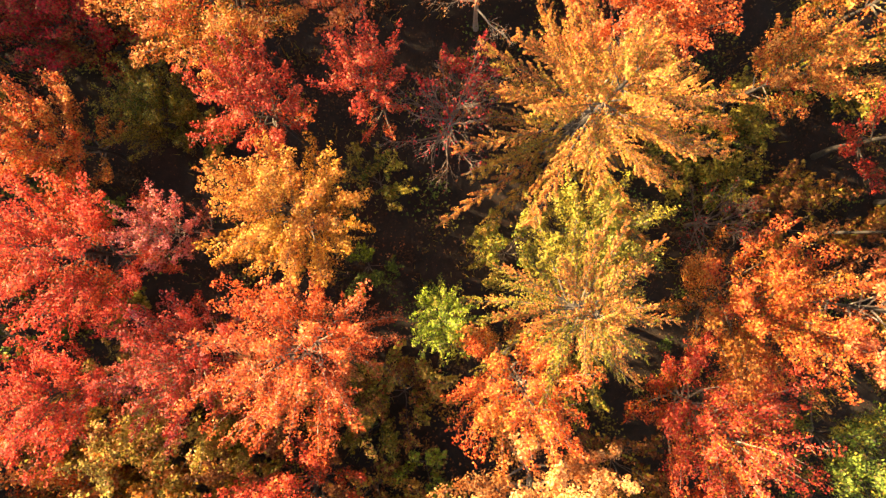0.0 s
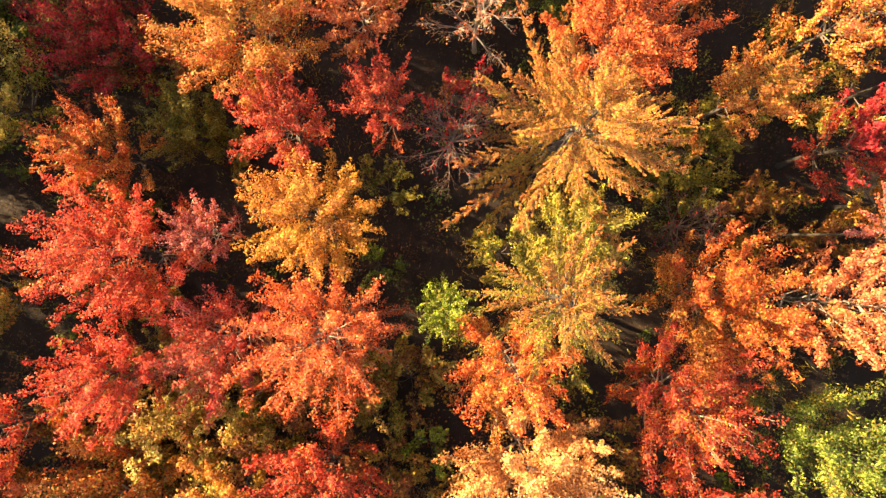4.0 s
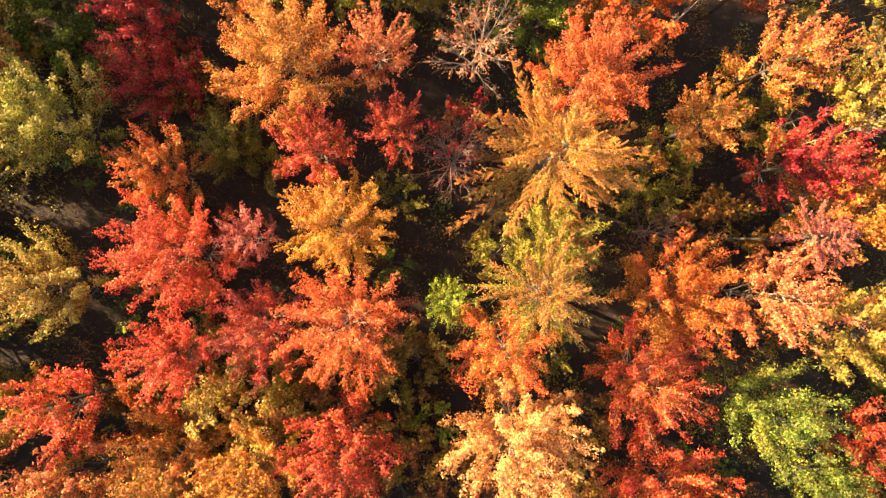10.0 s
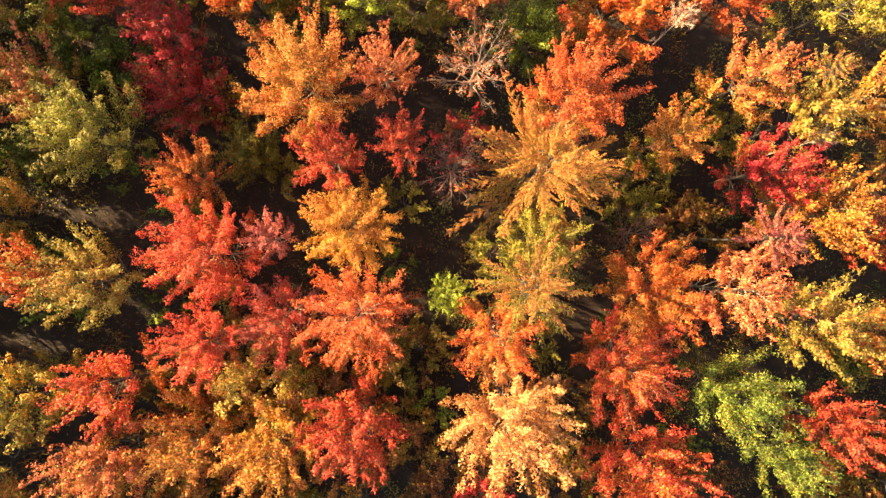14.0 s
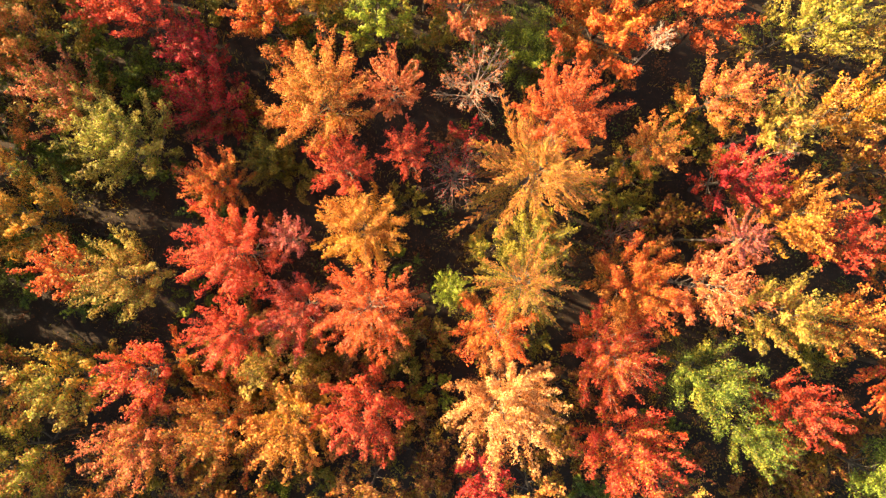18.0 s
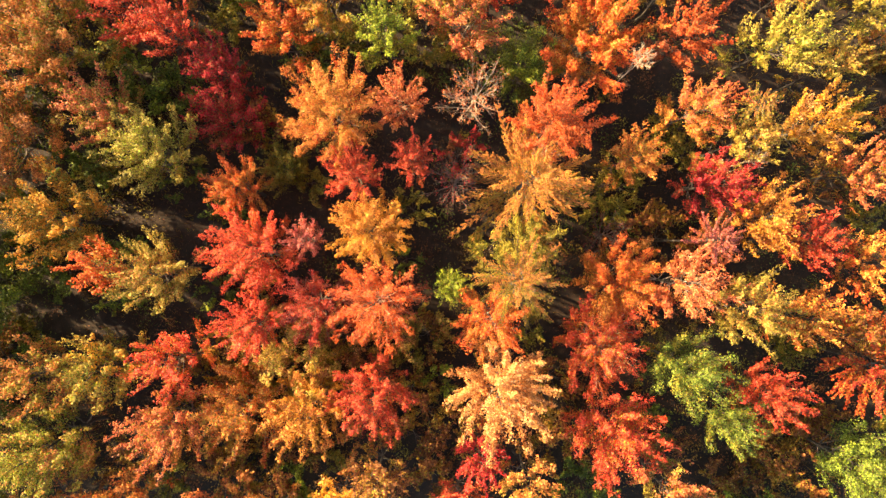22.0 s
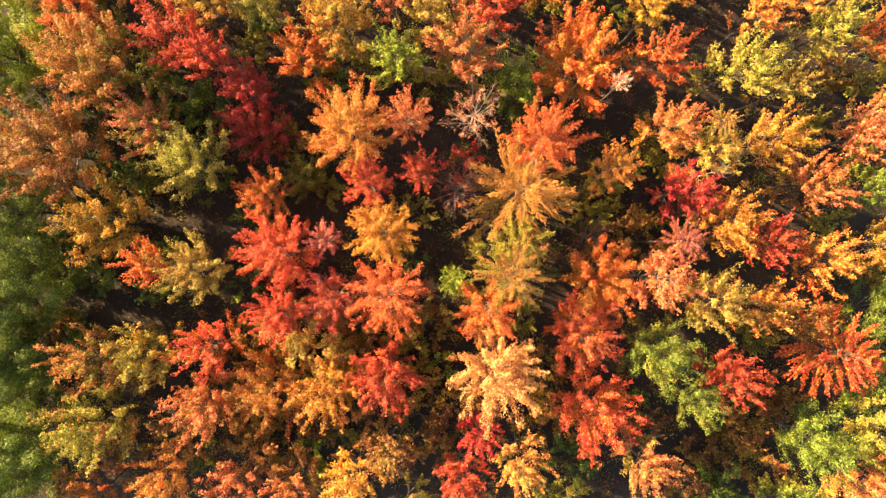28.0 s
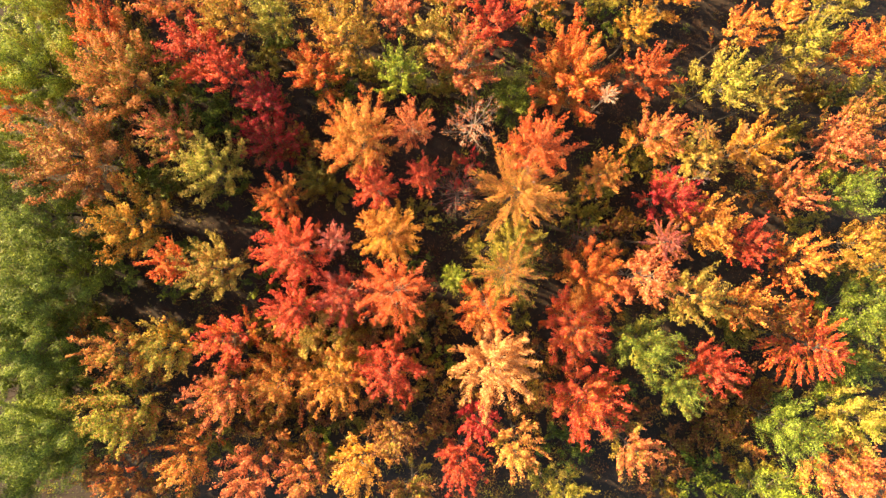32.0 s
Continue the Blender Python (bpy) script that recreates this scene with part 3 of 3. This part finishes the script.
maple(29.03, 8.17, 7.75, 2.16, "salmon")
maple(30.68, 10.26, 7.75, 1.90, "rust")
maple(29.90, 4.41, 7.75, 2.07, "green", kind="green")
maple(30.98, 0.65, 7.75, 2.35, "ochre")
maple(31.03, -4.37, 7.75, 2.82, "green", kind="green")
maple(30.03, -8.57, 7.75, 1.88, "green", kind="green")
maple(-20.33, -16.10, 7.75, 2.35, "orange")
maple(-25.39, -17.62, 7.75, 1.98, "orange")
maple(-15.67, -17.54, 7.75, 2.45, "salmon")
maple(-11.45, -17.51, 7.75, 2.16, "salmon_orange")
maple(-4.61, -14.29, 7.83, 2.07, "rust")
maple(10.68, 1.01, 3.60, 1.65, "dark", zone=0, kind="bare")
maple(-17.51, 17.57, 7.75, 2.45, "ochre")
maple(-13.94, 17.67, 7.75, 2.16, "yellow")
maple(-4.49, 18.04, 7.75, 1.98, "salmon")
maple(24.77, 17.83, 7.75, 1.74, "gold_orange")
maple(-36.03, 5.72, 7.75, 4.33, "green", kind="green")
maple(-36.52, -5.24, 7.75, 4.47, "green", kind="green")
maple(-36.41, -17.92, 7.75, 4.47, "green", kind="green")
maple(-31.42, 20.03, 7.75, 3.76, "yellow_green", kind="green")
maple(-35.62, 11.61, 7.75, 2.82, "orange_red")
maple(-22.99, 19.64, 7.75, 2.82, "salmon_orange")
maple(-9.95, 18.86, 7.75, 2.63, "ochre")
maple(-1.75, 16.17, 7.75, 2.16, "gold_olive")
maple(-0.73, 19.94, 7.75, 2.63, "salmon_olive")
maple(6.39, 20.18, 7.75, 2.45, "orange")
maple(11.40, 20.20, 7.75, 2.31, "olive", kind="green")
maple(16.83, 20.22, 7.75, 2.16, "gold_orange")
maple(28.93, 19.01, 7.75, 2.16, "yellow")
maple(33.12, 16.11, 7.75, 2.16, "orange")
maple(33.41, 7.35, 7.75, 2.31, "salmon_orange")
maple(33.71, -1.42, 7.75, 2.45, "gold_olive")
maple(33.56, -7.29, 7.75, 2.82, "olive")
maple(-22.43, -19.08, 7.75, 2.63, "rust")
maple(-3.44, -19.13, 7.75, 2.63, "rust_olive")
maple(8.76, -18.82, 7.75, 2.16, "olive")
maple(24.69, -19.11, 7.75, 2.82, "leafgreen", kind="green")
maple(33.46, -18.20, 7.75, 1.88, "gold_orange")
# zone 3: unseen trees past the northern edge, added to shade the floor
maple(-38.82, 24.65, 5.00, 3.11, "orange", zone=3)
maple(-34.33, 24.13, 5.00, 3.11, "olive", zone=3)
maple(-28.94, 23.62, 5.00, 3.11, "gold", zone=3)
maple(-21.32, 24.71, 5.00, 3.11, "scarlet", zone=3)
maple(-15.94, 24.20, 5.00, 3.11, "orange_red", zone=3)
maple(-7.45, 23.69, 5.00, 3.11, "gold_olive", zone=3)
maple(-3.88, 24.78, 5.00, 3.11, "orange", zone=3)
maple(2.82, 24.27, 5.00, 3.11, "gold_orange", zone=3)
maple(9.50, 23.76, 5.00, 3.11, "salmon_orange", zone=3)
maple(14.83, 24.84, 5.00, 3.11, "orange_red", zone=3)
maple(21.94, 24.33, 5.00, 3.11, "gold_olive", zone=3)
maple(27.27, 23.82, 5.00, 3.11, "orange", zone=3)
maple(-12.31, -4.65, 8.14, 2.14, "scarlet", zone=0)
maple(24.77, -5.17, 7.75, 1.69, "rust")
# two more unseen zone 3 trees, added on the sunward side for shade
maple(-33.44, 29.80, 5.00, 3.01, "orange", zone=3)
maple(-40.63, 26.66, 5.00, 3.01, "gold", zone=3)
maple(11.32, 11.44, 8.01, 0.84, "pale", zone=1, kind="bare")
maple(5.37, 5.49, 8.38, 0.93, "pale", zone=0, kind="bare")
maple(18.29, 5.52, 7.75, 0.71, "pale", zone=1, kind="bare")

# ---- understorey ----
shrub(-2.72, -7.70, 1.60, 1.35, "olive", near=True)
shrub(-0.78, -9.34, 1.80, 1.05, "lime")
shrub(-10.02, -7.09, 6.00, 2.26, "cream", near=True)
shrub(-11.97, -6.33, 6.00, 1.88, "cream", near=True)
shrub(-2.78, 2.89, 1.60, 1.25, "olive", near=True)
shrub(-3.25, -0.72, 1.50, 1.06, "leafgreen", near=True)
shrub(11.42, 2.59, 1.50, 1.74, "olive", near=True)
shrub(12.34, 4.66, 1.60, 1.35, "olive", near=True)
shrub(-16.64, -3.12, 3.00, 1.21, "leafgreen")
shrub(-22.59, -0.36, 2.00, 1.62, "green")
shrub(-16.08, -7.51, 3.20, 1.80, "rust")
shrub(-14.45, -8.66, 3.20, 2.21, "rust")
shrub(-17.70, -9.60, 3.20, 1.69, "rust")
shrub(24.09, -13.35, 1.40, 2.32, "rust")
shrub(25.95, -11.86, 1.50, 1.93, "rust")
shrub(21.75, -15.09, 1.30, 1.84, "rust")
shrub(19.23, -17.18, 1.60, 1.73, "rust")
shrub(23.97, -16.63, 1.70, 2.11, "rust")
shrub(21.46, -19.41, 2.00, 2.19, "leafgreen")
shrub(18.29, -20.32, 1.60, 1.64, "rust")
shrub(26.34, -19.93, 1.80, 2.11, "olive")
shrub(9.57, -16.70, 1.80, 2.01, "green")
shrub(7.68, -19.60, 1.80, 1.72, "olive")
shrub(-11.07, -16.86, 1.80, 1.44, "leafgreen")
shrub(-8.70, -15.22, 1.60, 1.35, "olive")
shrub(-2.57, -13.67, 3.20, 1.59, "rust")
shrub(23.94, -7.04, 1.60, 1.73, "olive")
shrub(-12.46, 8.07, 2.50, 1.89, "rust")
shrub(-10.22, 4.75, 1.80, 1.44, "olive", near=True)
shrub(-19.19, 4.90, 2.20, 1.43, "green")
shrub(-19.93, 11.07, 2.20, 2.09, "green")
shrub(0.54, 6.88, 2.40, 1.42, "crimson", near=True)
shrub(-29.70, 11.98, 2.20, 2.00, "green")
shrub(-28.58, -2.07, 2.00, 1.43, "green")
shrub(-23.44, -3.69, 2.20, 1.33, "leafgreen")
shrub(-30.83, -6.05, 0.90, 1.46, "olive")
shrub(32.52, -7.39, 2.00, 1.91, "green")
shrub(33.32, -1.69, 1.80, 1.92, "olive")
shrub(31.72, -12.11, 2.20, 1.90, "green")
shrub(-1.69, -6.24, 3.20, 1.39, "rust", near=True)
shrub(-3.72, -6.07, 1.20, 1.16, "olive", near=True)
shrub(-31.86, -0.17, 2.50, 1.61, "green")
shrub(2.71, -0.20, 2.40, 1.61, "olive", near=True)
shrub(-6.56, -6.98, 3.20, 1.90, "rust", near=True)
shrub(-12.11, -10.03, 3.20, 1.90, "rust")
shrub(-9.19, -8.19, 1.80, 1.44, "olive")
shrub(14.26, -11.82, 2.00, 1.34, "green")
shrub(14.92, -14.35, 1.50, 1.74, "rust")
shrub(-1.40, -16.21, 3.20, 1.80, "rust")
shrub(-15.32, -16.32, 3.20, 1.91, "rust")
shrub(-20.29, -17.00, 1.60, 1.64, "olive")
shrub(-11.15, -17.69, 3.20, 1.91, "rust")
shrub(7.38, -13.83, 3.20, 1.80, "rust")
shrub(-5.93, 14.76, 2.00, 1.43, "olive")
shrub(9.55, 3.95, 1.20, 1.65, "olive", near=True)
shrub(29.48, 2.11, 1.80, 1.44, "olive")
shrub(29.42, -5.51, 2.00, 1.43, "rust")
shrub(16.97, 6.79, 2.00, 1.72, "olive")
shrub(14.76, 7.70, 2.20, 1.43, "olive")
shrub(26.95, 5.42, 2.00, 1.34, "rust")
shrub(36.02, -1.66, 2.00, 1.43, "green")
shrub(-13.91, -1.97, 2.20, 1.43, "olive")
shrub(1.72, 11.99, 1.80, 1.25, "leafgreen")
shrub(28.58, 9.78, 1.60, 1.64, "olive")
shrub(-2.83, -10.19, 3.20, 1.49, "rust")
shrub(5.64, -5.67, 2.00, 1.24, "olive", near=True)
shrub(7.35, -9.20, 3.20, 1.58, "rust")
shrub(-15.42, 2.08, 2.00, 1.62, "green")
shrub(-24.25, 5.17, 1.60, 1.64, "olive")
shrub(15.11, 0.83, 2.00, 1.62, "rust")
shrub(13.98, 1.78, 1.80, 1.44, "rust")
shrub(7.37, 20.05, 2.00, 1.62, "olive")
shrub(12.12, 19.59, 2.00, 1.72, "green")
shrub(-10.22, 13.79, 2.00, 1.62, "green")
shrub(-16.03, 15.73, 1.80, 1.72, "olive")
shrub(30.52, 13.65, 1.50, 1.64, "rust")
shrub(32.43, 13.18, 1.50, 1.64, "olive")
shrub(1.35, -12.02, 3.20, 1.80, "rust")
shrub(-7.48, -9.31, 3.20, 1.79, "rust")
shrub(-23.59, 11.81, 3.00, 2.06, "green")
shrub(-26.36, 5.29, 2.60, 2.07, "green")
shrub(-21.94, 10.41, 3.00, 1.87, "leafgreen")
shrub(-34.38, 10.82, 3.00, 2.15, "green")
shrub(-30.87, 8.57, 2.60, 2.07, "green")
shrub(-36.49, 8.23, 3.00, 2.15, "green")
shrub(-31.82, 17.14, 3.00, 2.06, "green")
shrub(-27.59, 17.77, 2.60, 1.88, "olive")
shrub(-23.80, 14.50, 2.60, 1.88, "olive")
shrub(-15.78, 18.06, 2.60, 1.88, "green")
shrub(-8.73, 15.57, 2.40, 1.89, "olive")
shrub(-2.11, 13.77, 2.20, 1.90, "olive")
shrub(-35.11, -0.19, 2.60, 1.70, "green")
shrub(-32.78, -6.43, 1.80, 1.72, "rust")
shrub(-26.48, -15.54, 1.80, 1.92, "rust")
shrub(-22.63, -15.51, 1.80, 1.92, "rust")
shrub(-31.78, -18.95, 1.80, 1.92, "rust")
shrub(32.01, 7.32, 2.20, 1.90, "olive")
shrub(35.40, 14.01, 2.00, 1.91, "olive")
shrub(18.45, 0.52, 2.00, 1.62, "rust")
shrub(12.46, 5.72, 2.00, 1.62, "olive", near=True)
# dry brush along the southern side of the wood
shrub(-7.64, -6.11, 6.00, 1.85, "cream", near=True)
shrub(-12.73, -5.64, 6.00, 1.58, "cream", near=True)
shrub(-9.05, -9.33, 3.20, 1.43, "ochre")
shrub(-14.46, -9.29, 3.20, 1.65, "rust")
shrub(-11.52, -8.43, 4.20, 1.32, "tawny")
shrub(-1.22, -5.54, 4.20, 1.43, "gold_olive")
shrub(-1.72, -11.59, 3.20, 1.54, "rust")
shrub(-15.08, -16.20, 4.20, 1.76, "tawny")
shrub(-12.67, -14.59, 3.20, 1.76, "rust")
shrub(-18.24, -14.02, 3.20, 1.65, "rust")
shrub(-6.22, -13.11, 4.20, 1.43, "tawny")
shrub(-9.98, -13.06, 3.20, 1.65, "rust")
shrub(-15.90, -13.22, 3.20, 1.65, "ochre")
shrub(6.05, -11.52, 3.20, 1.54, "rust")
shrub(-4.38, -6.44, 6.00, 1.58, "cream", near=True)
# thicket under the tall green trees, partly added to block low sun between trunks
shrub(-34.40, -2.60, 3.20, 2.60, "green")
shrub(-34.00, 3.40, 3.00, 2.40, "green")
shrub(-35.20, -9.00, 3.00, 2.60, "green")
shrub(-33.20, -11.40, 2.80, 2.40, "green")
shrub(-38.60, 1.00, 3.40, 2.80, "green")
shrub(-38.20, -13.00, 3.20, 2.80, "green")
shrub(-36.20, 14.60, 3.40, 2.80, "leafgreen")
shrub(-35.60, 18.60, 3.40, 2.80, "leafgreen")
shrub(-33.60, 16.40, 3.60, 2.60, "leafgreen")
shrub(-29.40, 14.60, 3.20, 2.00, "leafgreen")
shrub(-36.80, -9.80, 3.40, 2.80, "green")
shrub(-35.20, -15.40, 3.40, 2.80, "green")
shrub(-30.50, 2.60, 3.00, 2.20, "green")
shrub(-28.60, 1.40, 2.60, 1.80, "green")
